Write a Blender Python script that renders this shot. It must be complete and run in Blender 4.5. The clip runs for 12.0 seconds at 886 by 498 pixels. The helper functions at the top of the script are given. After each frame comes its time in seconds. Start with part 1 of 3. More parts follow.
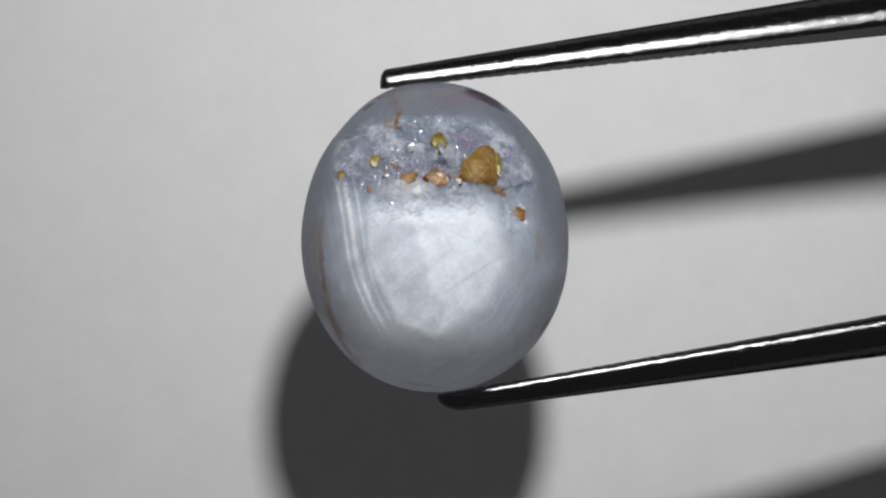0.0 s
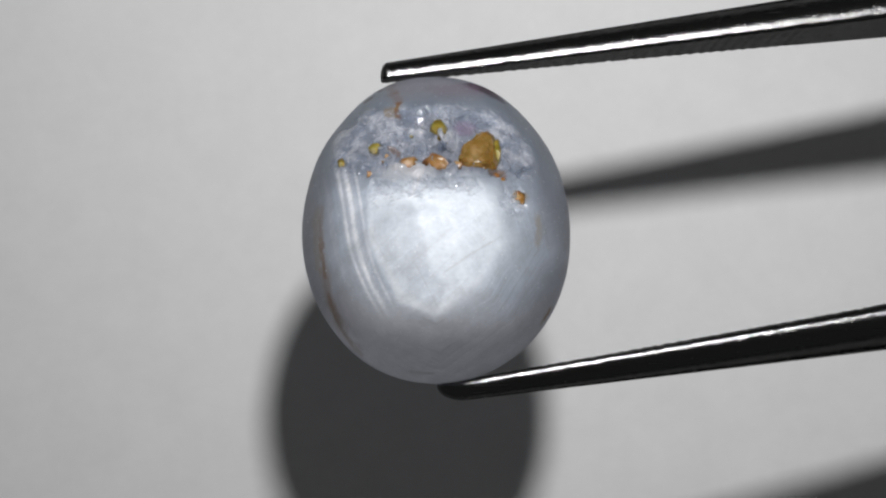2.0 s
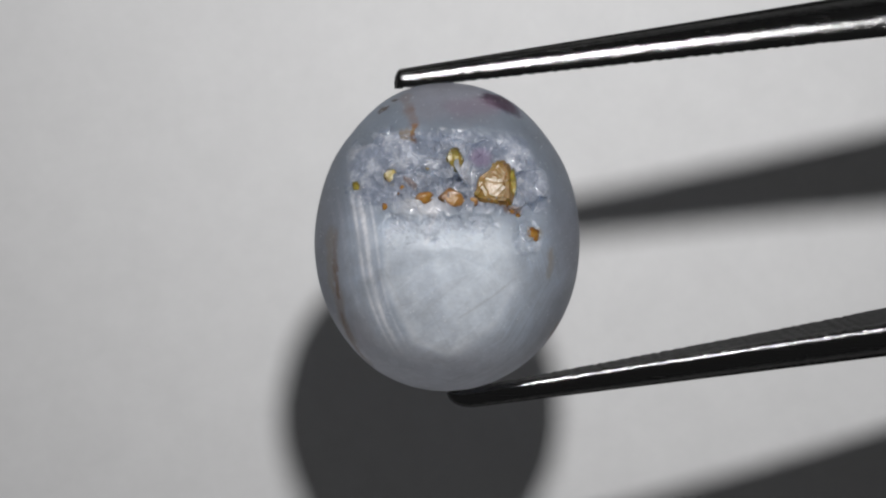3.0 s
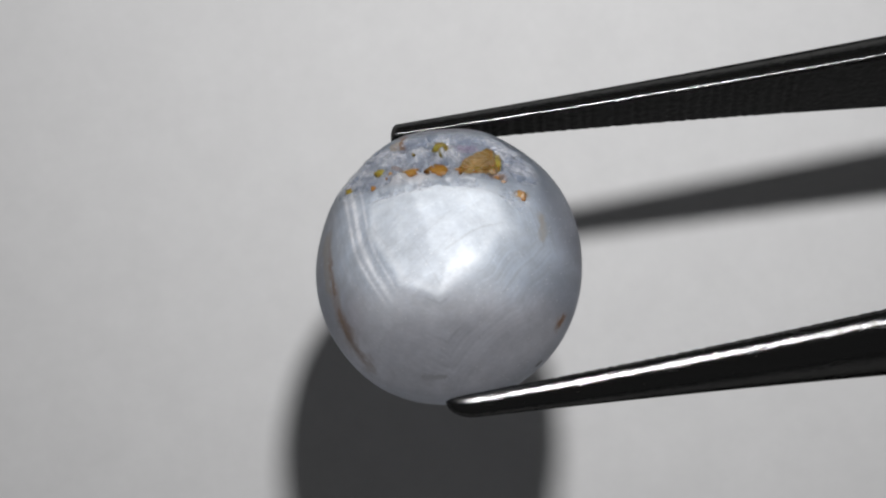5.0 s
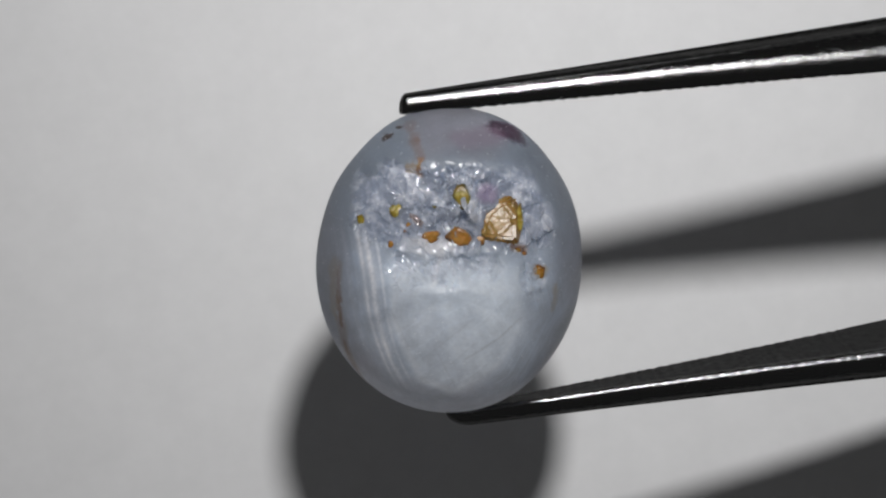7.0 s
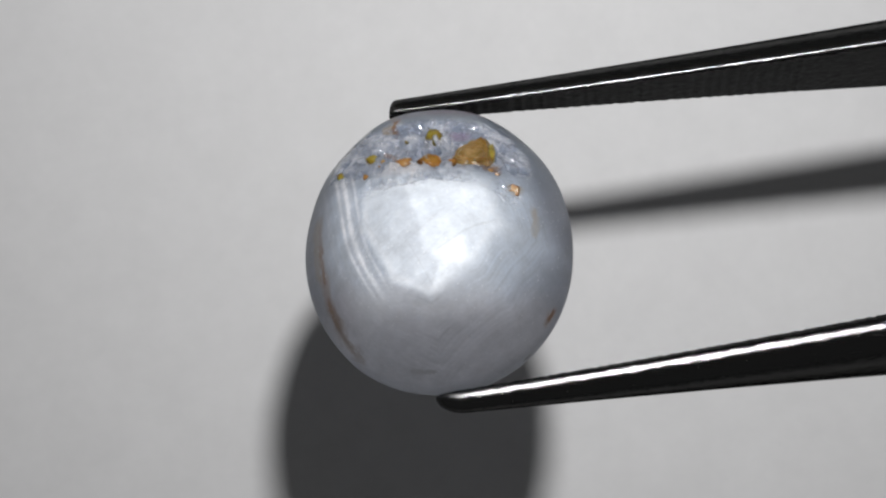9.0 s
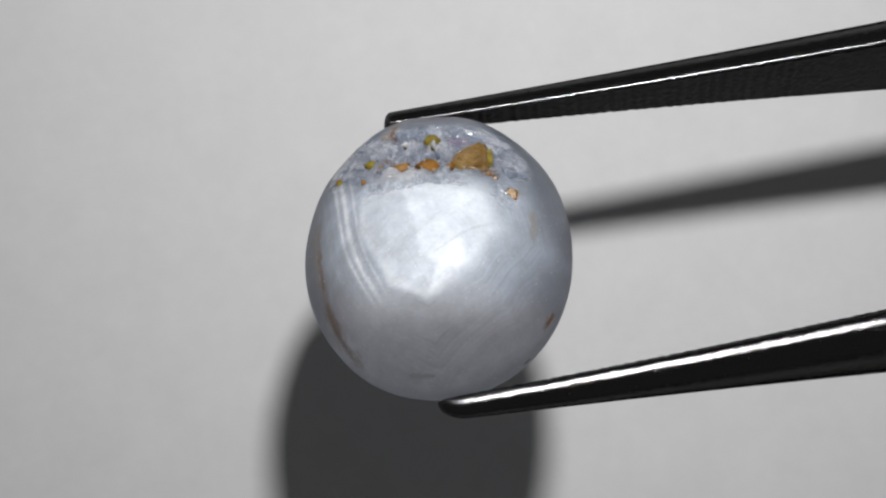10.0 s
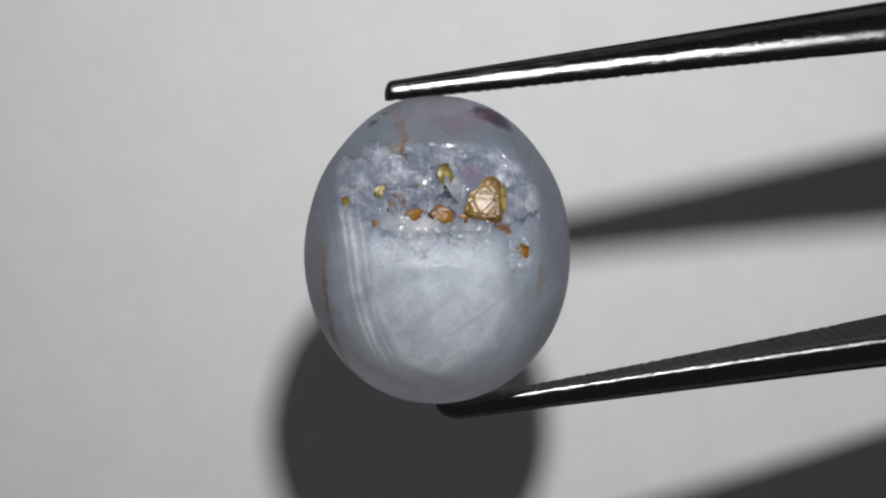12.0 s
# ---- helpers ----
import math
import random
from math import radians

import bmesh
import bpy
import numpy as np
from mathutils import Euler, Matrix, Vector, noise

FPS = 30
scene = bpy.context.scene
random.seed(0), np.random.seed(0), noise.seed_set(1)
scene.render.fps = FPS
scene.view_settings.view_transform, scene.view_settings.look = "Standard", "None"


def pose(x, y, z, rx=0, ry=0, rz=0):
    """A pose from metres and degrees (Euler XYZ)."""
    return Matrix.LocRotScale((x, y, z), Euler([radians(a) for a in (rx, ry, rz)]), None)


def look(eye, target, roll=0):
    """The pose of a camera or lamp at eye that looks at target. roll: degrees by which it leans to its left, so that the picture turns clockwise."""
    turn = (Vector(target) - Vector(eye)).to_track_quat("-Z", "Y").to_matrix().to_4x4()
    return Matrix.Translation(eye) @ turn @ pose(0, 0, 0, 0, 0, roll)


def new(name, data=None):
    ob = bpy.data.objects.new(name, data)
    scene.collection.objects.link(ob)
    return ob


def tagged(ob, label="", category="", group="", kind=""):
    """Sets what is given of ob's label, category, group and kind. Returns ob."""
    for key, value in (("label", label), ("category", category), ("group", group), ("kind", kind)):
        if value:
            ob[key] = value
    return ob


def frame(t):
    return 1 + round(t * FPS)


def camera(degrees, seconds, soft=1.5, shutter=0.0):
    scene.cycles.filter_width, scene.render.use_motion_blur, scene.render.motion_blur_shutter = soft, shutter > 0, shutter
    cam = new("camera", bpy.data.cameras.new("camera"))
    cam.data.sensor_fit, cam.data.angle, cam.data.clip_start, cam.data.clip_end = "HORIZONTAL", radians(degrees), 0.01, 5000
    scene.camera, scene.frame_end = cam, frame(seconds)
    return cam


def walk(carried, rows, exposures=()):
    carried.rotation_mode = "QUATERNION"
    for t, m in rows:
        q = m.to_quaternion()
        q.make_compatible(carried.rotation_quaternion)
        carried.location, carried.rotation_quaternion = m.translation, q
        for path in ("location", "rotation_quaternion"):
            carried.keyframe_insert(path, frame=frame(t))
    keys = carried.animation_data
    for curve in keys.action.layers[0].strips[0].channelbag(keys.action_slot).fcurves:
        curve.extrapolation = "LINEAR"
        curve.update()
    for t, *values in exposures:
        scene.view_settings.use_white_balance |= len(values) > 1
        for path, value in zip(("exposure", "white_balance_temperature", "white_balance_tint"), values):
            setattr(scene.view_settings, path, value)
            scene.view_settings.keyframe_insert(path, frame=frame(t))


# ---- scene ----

MM = 0.001
HOLD = 14.0      # height of the held stone over the paper, mm
cam = camera(29.3, 12.0, soft=2.3)
EYE = pose(0, 0, (HOLD + 57.7) * MM)
walk(cam, [(0.0, EYE), (12.0, EYE)])

# the stone and the tweezers turn together: seconds, place in mm from the resting point, turn in degrees
STONE_ROWS = [
    (0.0, -0.294, 0.369, -0.022, -1.99, 1.11, -0.46),
    (1.6, -0.294, 0.369, -0.022, -1.99, 1.11, -0.46),
    (2.0, -0.26, 0.664, 0.107, -7.04, 0.35, -0.14),
    (2.3, -0.26, 0.71, 0.1, -12.0, 0.6, 0.3),
    (2.5, -0.161, 0.496, 0.111, -6.95, 0.26, -0.05),
    (3.0, 0.13, 0.28, -0.462, 8.81, 2.16, -1.37),
    (3.2, 0.177, 0.075, -0.125, 10.6, 2.94, -1.58),
    (3.8, 0.208, -0.193, -0.179, 19.46, 4.43, -1.36),
    (4.3, 0.21, -0.187, -0.136, 0.33, -0.09, 0.58),
    (4.8, 0.223, -0.108, -0.11, -23.2, -4.3, 3.41),
    (5.0, 0.13, -0.342, -0.199, -29.22, -4.29, 4.34),
    (5.5, 0.054, 0.026, -0.085, -37.18, -5.62, 5.71),
    (6.0, -0.022, 0.113, -0.238, -14.64, -2.69, 1.5),
    (6.5, 0.174, -0.1, 0.003, 1.55, 0.09, -0.14),
    (6.7, 0.213, -0.269, -0.226, 6.89, 2.08, -0.54),
    (7.5, 0.142, -0.782, -0.177, 28.14, 6.71, -2.19),
    (8.3, -0.167, -0.329, -0.163, 9.38, 1.88, -1.12),
    (8.5, -0.188, -0.226, 0.062, 3.45, 0.8, -0.6),
    (9.0, -0.187, 0.097, 0.066, -23.99, -3.55, 2.6),
    (9.5, 0.031, 0.214, 0.252, -38.59, -5.56, 6.37),
    (10.0, -0.209, -0.094, 0.113, -25.28, -4.41, 3.1),
    (10.2, -0.17, -0.31, 0.12, -14.0, -2.0, 1.9),
    (10.5, -0.065, -0.436, 0.246, -2.57, -0.65, -0.17),
    (11.0, 0.057, -0.883, 0.129, 16.71, 3.83, -1.82),
    (11.3, 0.26, -0.86, -0.06, 29.0, 5.6, -2.0),
    (11.5, 0.262, -1.085, -0.107, 29.62, 6.64, -2.12),
    (11.8, -0.08, -0.38, -0.23, 20.6, 3.6, -1.4),
    (12.0, -0.21, -0.17, -0.275, 10.68, 2.22, -1.47),
]
TWEEZER_ROWS = [
    (0.0, -0.271, 0.404, 0.003, -0.35, 0.71, 0.46),
    (1.6, -0.271, 0.404, 0.003, -0.35, 0.71, 0.46),
    (2.0, -0.272, 0.776, 0.126, -5.88, 0.61, 0.42),
    (2.3, -0.27, 0.83, 0.12, -11.2, 0.6, 0.85),
    (2.5, -0.165, 0.611, 0.116, -6.38, 0.47, 0.63),
    (3.0, 0.16, 0.281, -0.478, 9.85, 1.55, -0.14),
    (3.2, 0.241, 0.076, -0.08, 12.17, 1.79, -0.57),
    (3.8, 0.3, -0.2, -0.15, 20.0, 2.6, -1.0),
    (4.3, 0.22, -0.2, -0.12, 0.0, -0.5, 0.4),
    (4.8, 0.133, -0.048, -0.107, -22.44, -2.96, 2.69),
    (5.0, -0.009, -0.239, -0.201, -27.89, -3.15, 2.73),
    (5.5, -0.091, 0.023, -0.082, -36.17, -4.53, 3.08),
    (6.0, -0.083, 0.196, -0.241, -13.74, -2.15, 1.41),
    (6.5, 0.169, -0.097, -0.003, 2.96, 0.02, 0.3),
    (6.7, 0.229, -0.303, -0.249, 8.14, 1.74, -0.09),
    (7.5, 0.25, -0.8, -0.2, 29.0, 5.0, -1.2),
    (8.3, -0.126, -0.33, -0.187, 9.84, 1.78, 0.42),
    (8.5, -0.182, -0.217, 0.067, 4.02, 1.26, 0.17),
    (9.0, -0.2, 0.161, 0.074, -21.01, -4.6, 1.1),
    (9.5, -0.144, 0.135, 0.236, -39.23, -3.83, 3.52),
    (10.0, -0.26, -0.098, 0.121, -23.52, -4.05, 2.52),
    (10.2, -0.2, -0.31, 0.12, -12.9, -1.9, 1.9),
    (10.5, -0.06, -0.441, 0.272, -2.46, -0.67, 0.52),
    (11.0, 0.118, -0.887, 0.113, 18.07, 2.75, -0.2),
    (11.3, 0.44, -0.86, -0.15, 30.6, 4.3, 0.3),
    (11.5, 0.524, -1.081, -0.2, 31.5, 5, 0.7),
    (11.8, 0.0, -0.40, -0.26, 22.2, 3.3, -0.3),
    (12.0, -0.187, -0.158, -0.312, 12.04, 2.85, -0.29),
]


# ---- light: one small lamp above the bench, and a dim room ----
world = bpy.data.worlds.new("world")
scene.world = world
world.use_nodes = True
world.node_tree.nodes["Background"].inputs["Color"].default_value = (0.98, 0.98, 1.0, 1)
world.node_tree.nodes["Background"].inputs["Strength"].default_value = 0.053

lamp = bpy.data.lights.new("bench_lamp", "AREA")
lamp.shape, lamp.size, lamp.energy, lamp.color = "DISK", 5.4 * MM, 0.0312, (1.0, 0.994, 1.0)
new("bench_lamp", lamp).matrix_world = look((3.9 * MM, 24.4 * MM, 58 * MM), (9 * MM, -5 * MM, 0))


# ---- materials ----
def material(name):
    m = bpy.data.materials.new(name)
    m.use_nodes = True
    return m, m.node_tree, m.node_tree.nodes["Principled BSDF"]


def node(tree, kind, **values):
    n = tree.nodes.new(kind)
    for key, value in values.items():
        n.inputs[key.replace("_", " ")].default_value = value
    return n


def ramp(tree, source, *stops):
    n = tree.nodes.new("ShaderNodeValToRGB")
    tree.links.new(source, n.inputs[0])
    els = n.color_ramp.elements
    while len(els) < len(stops):
        els.new(0.5)
    for el, (at, c) in zip(els, stops):
        el.position, el.color = at, (*c, 1) if len(c) == 3 else c
    return n.outputs[0]


def grain(tree, scale, detail=4.0, stretch=(1, 1, 1), roughness=0.6):
    co = tree.nodes.new("ShaderNodeTexCoord")
    mp = tree.nodes.new("ShaderNodeMapping")
    mp.inputs["Scale"].default_value = stretch
    tree.links.new(co.outputs["Object"], mp.inputs[0])
    n = node(tree, "ShaderNodeTexNoise", Scale=scale, Detail=detail, Roughness=roughness)
    tree.links.new(mp.outputs[0], n.inputs["Vector"])
    return n.outputs["Fac"]


def relief(tree, bsdf, source, strength, distance):
    b = node(tree, "ShaderNodeBump", Strength=strength, Distance=distance)
    tree.links.new(source, b.inputs["Height"])
    tree.links.new(b.outputs[0], bsdf.inputs["Normal"])


def paper_material():
    m, tree, b = material("matte_paper")
    fine = grain(tree, 1500, 5)
    broad = grain(tree, 420, 3)
    mix = node(tree, "ShaderNodeMix")
    mix.data_type = "RGBA"
    mix.blend_type = "MULTIPLY"
    mix.inputs[0].default_value = 1
    tree.links.new(ramp(tree, fine, (0.3, (0.72, 0.72, 0.72)), (0.7, (0.74, 0.74, 0.74))), mix.inputs[6])
    tree.links.new(ramp(tree, broad, (0.3, (0.955, 0.955, 0.955)), (0.7, (1, 1, 1))), mix.inputs[7])
    tree.links.new(mix.outputs[2], b.inputs["Base Color"])
    b.inputs["Roughness"].default_value = 0.85
    b.inputs["Specular IOR Level"].default_value = 0.25
    relief(tree, b, fine, 0.06, 0.00005)
    return m


def table_material():
    m, tree, b = material("dark_laminate")
    tree.links.new(ramp(tree, grain(tree, 40), (0.3, (0.03, 0.03, 0.032)), (0.7, (0.05, 0.05, 0.052))), b.inputs["Base Color"])
    b.inputs["Roughness"].default_value = 0.5
    return m


def steel_material(name, tone, rough):
    m, tree, b = material(name)
    brush = grain(tree, 2600, 4, (0.05, 1, 1))
    tree.links.new(ramp(tree, brush, (0.25, (tone, tone, tone)), (0.75, (1.2 * tone, 1.2 * tone, 1.18 * tone))), b.inputs["Base Color"])
    b.inputs["Metallic"].default_value = 1.0
    wear = grain(tree, 4500, 5)
    co = tree.nodes.new("ShaderNodeTexCoord")
    mp = tree.nodes.new("ShaderNodeMapping")
    mp.inputs["Rotation"].default_value = (0.3, 0.4, 0.9)
    mp.inputs["Scale"].default_value = (0.03, 1, 1)
    tree.links.new(co.outputs["Object"], mp.inputs[0])
    lines = node(tree, "ShaderNodeTexNoise", Scale=7000, Detail=1)
    tree.links.new(mp.outputs[0], lines.inputs["Vector"])
    worn = node(tree, "ShaderNodeMix")
    worn.data_type = "FLOAT"
    worn.inputs[3].default_value = 0.55
    tree.links.new(ramp(tree, lines.outputs["Fac"], (0.71, (0, 0, 0)), (0.77, (1, 1, 1))), worn.inputs[0])
    tree.links.new(ramp(tree, wear, (0.3, (rough, rough, rough)), (0.75, (rough + 0.14, rough + 0.14, rough + 0.14))), worn.inputs[2])
    tree.links.new(worn.outputs[0], b.inputs["Roughness"])
    if rough < 0.3:
        b.inputs["Specular Tint"].default_value = (0.12, 0.12, 0.12, 1)
        # ground across its length, so that light spreads along it
        around = tree.nodes.new("ShaderNodeTangent")
        around.direction_type, around.axis = "RADIAL", "X"
        tree.links.new(around.outputs[0], b.inputs["Tangent"])
        b.inputs["Anisotropic"].default_value = 0.9
        b.inputs["Anisotropic Rotation"].default_value = 0.25
    relief(tree, b, wear, 0.5 if rough < 0.3 else 0.6, 0.00005 if rough < 0.3 else 0.00006)
    return m


def stone_material():
    m, tree, b = material("silky_corundum")
    tint = tree.nodes.new("ShaderNodeAttribute")
    tint.attribute_name = "tint"
    gloss = tree.nodes.new("ShaderNodeAttribute")
    gloss.attribute_name = "gloss"
    chips = tree.nodes.new("ShaderNodeAttribute")
    chips.attribute_name = "chips"
    plates = tree.nodes.new("ShaderNodeAttribute")
    plates.attribute_name = "plates"
    silk = grain(tree, 2200, 5, (1, 0.35, 1))
    brushed = grain(tree, 11000, 4, (0.5, 1, 0.6))
    mix = node(tree, "ShaderNodeMix")
    mix.data_type, mix.blend_type = "RGBA", "MULTIPLY"
    mix.inputs[0].default_value = 1
    tree.links.new(tint.outputs["Color"], mix.inputs[6])
    tree.links.new(ramp(tree, silk, (0.25, (0.93, 0.93, 0.93)), (0.75, (1, 1, 1))), mix.inputs[7])
    fine = node(tree, "ShaderNodeMix")
    fine.data_type, fine.blend_type = "RGBA", "MULTIPLY"
    fine.inputs[0].default_value = 1
    tree.links.new(mix.outputs[2], fine.inputs[6])
    tree.links.new(ramp(tree, brushed, (0.3, (0.90, 0.905, 0.91)), (0.7, (1, 1, 1))), fine.inputs[7])
    # pale needle specks in the stone
    co = tree.nodes.new("ShaderNodeTexCoord")
    cells = node(tree, "ShaderNodeTexVoronoi", Scale=6500)
    tree.links.new(co.outputs["Object"], cells.inputs["Vector"])
    speck = node(tree, "ShaderNodeMix")
    speck.data_type = "RGBA"
    speck.inputs[7].default_value = (0.85, 0.86, 0.88, 1)
    rare = tree.nodes.new("ShaderNodeMath")
    rare.operation = "MULTIPLY"
    tree.links.new(ramp(tree, cells.outputs["Distance"], (0.08, (0.8, 0.8, 0.8)), (0.20, (0, 0, 0))), rare.inputs[0])
    tree.links.new(ramp(tree, cells.outputs["Color"], (0.42, (0, 0, 0)), (0.7, (1, 1, 1))), rare.inputs[1])
    tree.links.new(rare.outputs[0], speck.inputs[0])
    tree.links.new(fine.outputs[2], speck.inputs[6])
    tree.links.new(speck.outputs[2], b.inputs["Base Color"])
    tree.links.new(gloss.outputs["Fac"], b.inputs["Roughness"])
    tree.links.new(chips.outputs["Fac"], b.inputs["Coat Weight"])
    b.inputs["Coat Roughness"].default_value = 0.06
    b.inputs["Coat IOR"].default_value = 1.76
    b.inputs["IOR"].default_value = 1.76
    b.inputs["Specular IOR Level"].default_value = 0.3
    b.inputs["Subsurface Weight"].default_value = 0.85
    b.inputs["Subsurface Radius"].default_value = (0.9, 1.0, 1.1)
    b.inputs["Subsurface Scale"].default_value = 0.004
    soft = node(tree, "ShaderNodeBump", Strength=0.22, Distance=0.00002)
    tree.links.new(grain(tree, 5200, 5), soft.inputs["Height"])
    crisp = node(tree, "ShaderNodeBump", Distance=0.000016)
    tree.links.new(chips.outputs["Fac"], crisp.inputs["Strength"])
    tree.links.new(grain(tree, 13000, 6, roughness=0.7), crisp.inputs["Height"])
    tree.links.new(soft.outputs[0], crisp.inputs["Normal"])
    tree.links.new(crisp.outputs[0], b.inputs["Normal"])
    # silk: fine plates in the stone's heart, all lying across its axis, that throw the light back together
    axis = node(tree, "ShaderNodeVectorTransform", Vector=(0.09, -0.02, 0.995))
    axis.vector_type, axis.convert_from, axis.convert_to = "NORMAL", "OBJECT", "WORLD"
    lie = node(tree, "ShaderNodeMix")
    lie.data_type = "VECTOR"
    lie.inputs[0].default_value = 0.88
    tree.links.new(soft.outputs[0], lie.inputs[4])
    tree.links.new(axis.outputs[0], lie.inputs[5])
    unit = tree.nodes.new("ShaderNodeVectorMath")
    unit.operation = "NORMALIZE"
    tree.links.new(lie.outputs[1], unit.inputs[0])
    sheen = node(tree, "ShaderNodeBsdfGlossy", Color=(0.94, 0.97, 1.0, 1), Roughness=0.70)
    tree.links.new(unit.outputs[0], sheen.inputs["Normal"])
    glow = node(tree, "ShaderNodeBsdfTranslucent")
    pale = node(tree, "ShaderNodeMix")
    pale.data_type = "RGBA"
    pale.inputs[0].default_value = 0.58
    pale.inputs[6].default_value = (1.0, 1.0, 1.0, 1)
    tree.links.new(speck.outputs[2], pale.inputs[7])
    tree.links.new(pale.outputs[2], glow.inputs["Color"])
    milky = tree.nodes.new("ShaderNodeMixShader")
    clear = tree.nodes.new("ShaderNodeAttribute")
    clear.attribute_name = "clear"
    tree.links.new(clear.outputs["Fac"], milky.inputs[0])
    tree.links.new(b.outputs[0], milky.inputs[1])
    tree.links.new(glow.outputs[0], milky.inputs[2])
    both = tree.nodes.new("ShaderNodeMixShader")
    share = tree.nodes.new("ShaderNodeMath")
    share.operation = "MULTIPLY"
    tree.links.new(plates.outputs["Fac"], share.inputs[0])
    tree.links.new(ramp(tree, brushed, (0.3, (0.27, 0.27, 0.27)), (0.7, (0.37, 0.37, 0.37))), share.inputs[1])
    tree.links.new(share.outputs[0], both.inputs[0])
    tree.links.new(milky.outputs[0], both.inputs[1])
    tree.links.new(sheen.outputs[0], both.inputs[2])
    tree.links.new(both.outputs[0], tree.nodes["Material Output"].inputs["Surface"])
    return m


def inclusion_material(name, dark, mid, light):
    m, tree, b = material(name)
    rim = tree.nodes.new("ShaderNodeAttribute")
    rim.attribute_name = "rim"
    sum_ = node(tree, "ShaderNodeMath")
    sum_.operation = "MULTIPLY_ADD"
    tree.links.new(rim.outputs["Fac"], sum_.inputs[0])
    sum_.inputs[1].default_value = -0.35
    tree.links.new(grain(tree, 2200, 5, roughness=0.65), sum_.inputs[2])
    tree.links.new(ramp(tree, sum_.outputs[0], (0.20, dark), (0.43, mid), (0.70, light)), b.inputs["Base Color"])
    b.inputs["Roughness"].default_value = 0.28
    b.inputs["Specular IOR Level"].default_value = 0.25
    b.inputs["IOR"].default_value = 1.7
    b.inputs["Subsurface Weight"].default_value = 0.25
    b.inputs["Subsurface Scale"].default_value = 0.0003
    relief(tree, b, grain(tree, 5000, 4), 0.5, 0.00006)
    return m


PAPER, TABLE, STEEL, STONE = paper_material(), table_material(), steel_material("polished_steel", 0.12, 0.15), stone_material()
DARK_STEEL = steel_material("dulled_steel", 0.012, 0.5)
AMBER = inclusion_material("amber_grain", (0.05, 0.02, 0.004), (0.20, 0.092, 0.013), (0.33, 0.19, 0.05))
OLIVE = inclusion_material("olive_grain", (0.035, 0.025, 0.003), (0.17, 0.125, 0.012), (0.33, 0.275, 0.07))
TAN = inclusion_material("tan_grain", (0.07, 0.03, 0.006), (0.165, 0.095, 0.018), (0.32, 0.21, 0.10))


# ---- mesh helpers ----
def part(name, bm, mat, parent=None, label="", smooth=True):
    me = bpy.data.meshes.new(name)
    bm.to_mesh(me)
    bm.free()
    me.polygons.foreach_set("use_smooth", [smooth] * len(me.polygons))
    me.materials.append(mat)
    ob = new(name, me)
    ob.parent = parent
    return tagged(ob, label)


def lattice(q):
    """Hashed values in 0..1 on whole-number points."""
    q = q.astype(np.int64)
    h = (q[..., 0] * 374761393 + q[..., 1] * 668265263 + q[..., 2] * 2147483647) & 0xFFFFFFFF
    h = ((h ^ (h >> 13)) * 1274126177) & 0xFFFFFFFF
    return ((h ^ (h >> 16)) & 0xFFFF) / 65535.0


def cloud(p, scale, octaves=4, seed=0):
    """Smooth value noise, about -1..1."""
    total, amp, norm = 0, 1.0, 0
    for k in range(octaves):
        q = p * scale * 2 ** k + 17.3 * (k + 1) + seed * 31.7
        i = np.floor(q)
        f = q - i
        f = f * f * (3 - 2 * f)
        v = 0
        for c in range(8):
            o = np.array([c & 1, c >> 1 & 1, c >> 2 & 1])
            w = np.prod(np.where(o, f, 1 - f), axis=-1)
            v = v + w * lattice(i + o)
        total, norm, amp = total + amp * (2 * v - 1), norm + amp, amp * 0.5
    return total / norm


def facets(q, cell, lean, sharp, seed):
    """Height of small tilted shell-like faces, one about each point of a jittered grid over the plane."""
    home = np.floor(q / cell)
    total = weight = 0
    near, faces = [], []
    for i in (-1, 0, 1):
        for j in (-1, 0, 1):
            k = np.concatenate([home + [i, j], np.full((len(q), 1), seed)], 1)
            h = [lattice(k + [0, 0, 101 * n]) for n in range(5)]
            gap = q - (k[:, :2] + np.stack(h[:2], 1)) * cell
            near.append(np.hypot(gap[:, 0], gap[:, 1]))
            faces.append(lean * 2 * ((h[2] - 0.5) * gap[:, 0] + (h[3] - 0.5) * gap[:, 1]) * 1.7 + 0.10 * cell * (h[4] - 0.5))
    least = np.min(near, axis=0)
    for d, face in zip(near, faces):
        w = np.exp(-(d - least) / sharp)
        total, weight = total + w * face, weight + w
    return total / weight


def step(a, b, x):
    u = np.clip((x - a) / (b - a), 0, 1)
    return u * u * (3 - 2 * u)


def streak(p, a, b, r, wobble):
    """1 on the line that runs over the dome from a to b, 0 further than about r mm from it."""
    p, a, b = [v / AX / np.linalg.norm(v / AX, axis=-1, keepdims=True) for v in (p, np.array(a), np.array(b))]
    u = np.clip(((p - a) @ (b - a)) / max((b - a) @ (b - a), 1e-9), 0, 1)
    c = a + u[:, None] * (b - a)
    c /= np.linalg.norm(c, axis=1)[:, None]
    return step(1.25, 0.45, 4.4 * np.linalg.norm(p - c, axis=1) / r + 0.45 * wobble)


AX = np.array([4.56, 5.24, 3.60])   # half lengths of the stone, mm


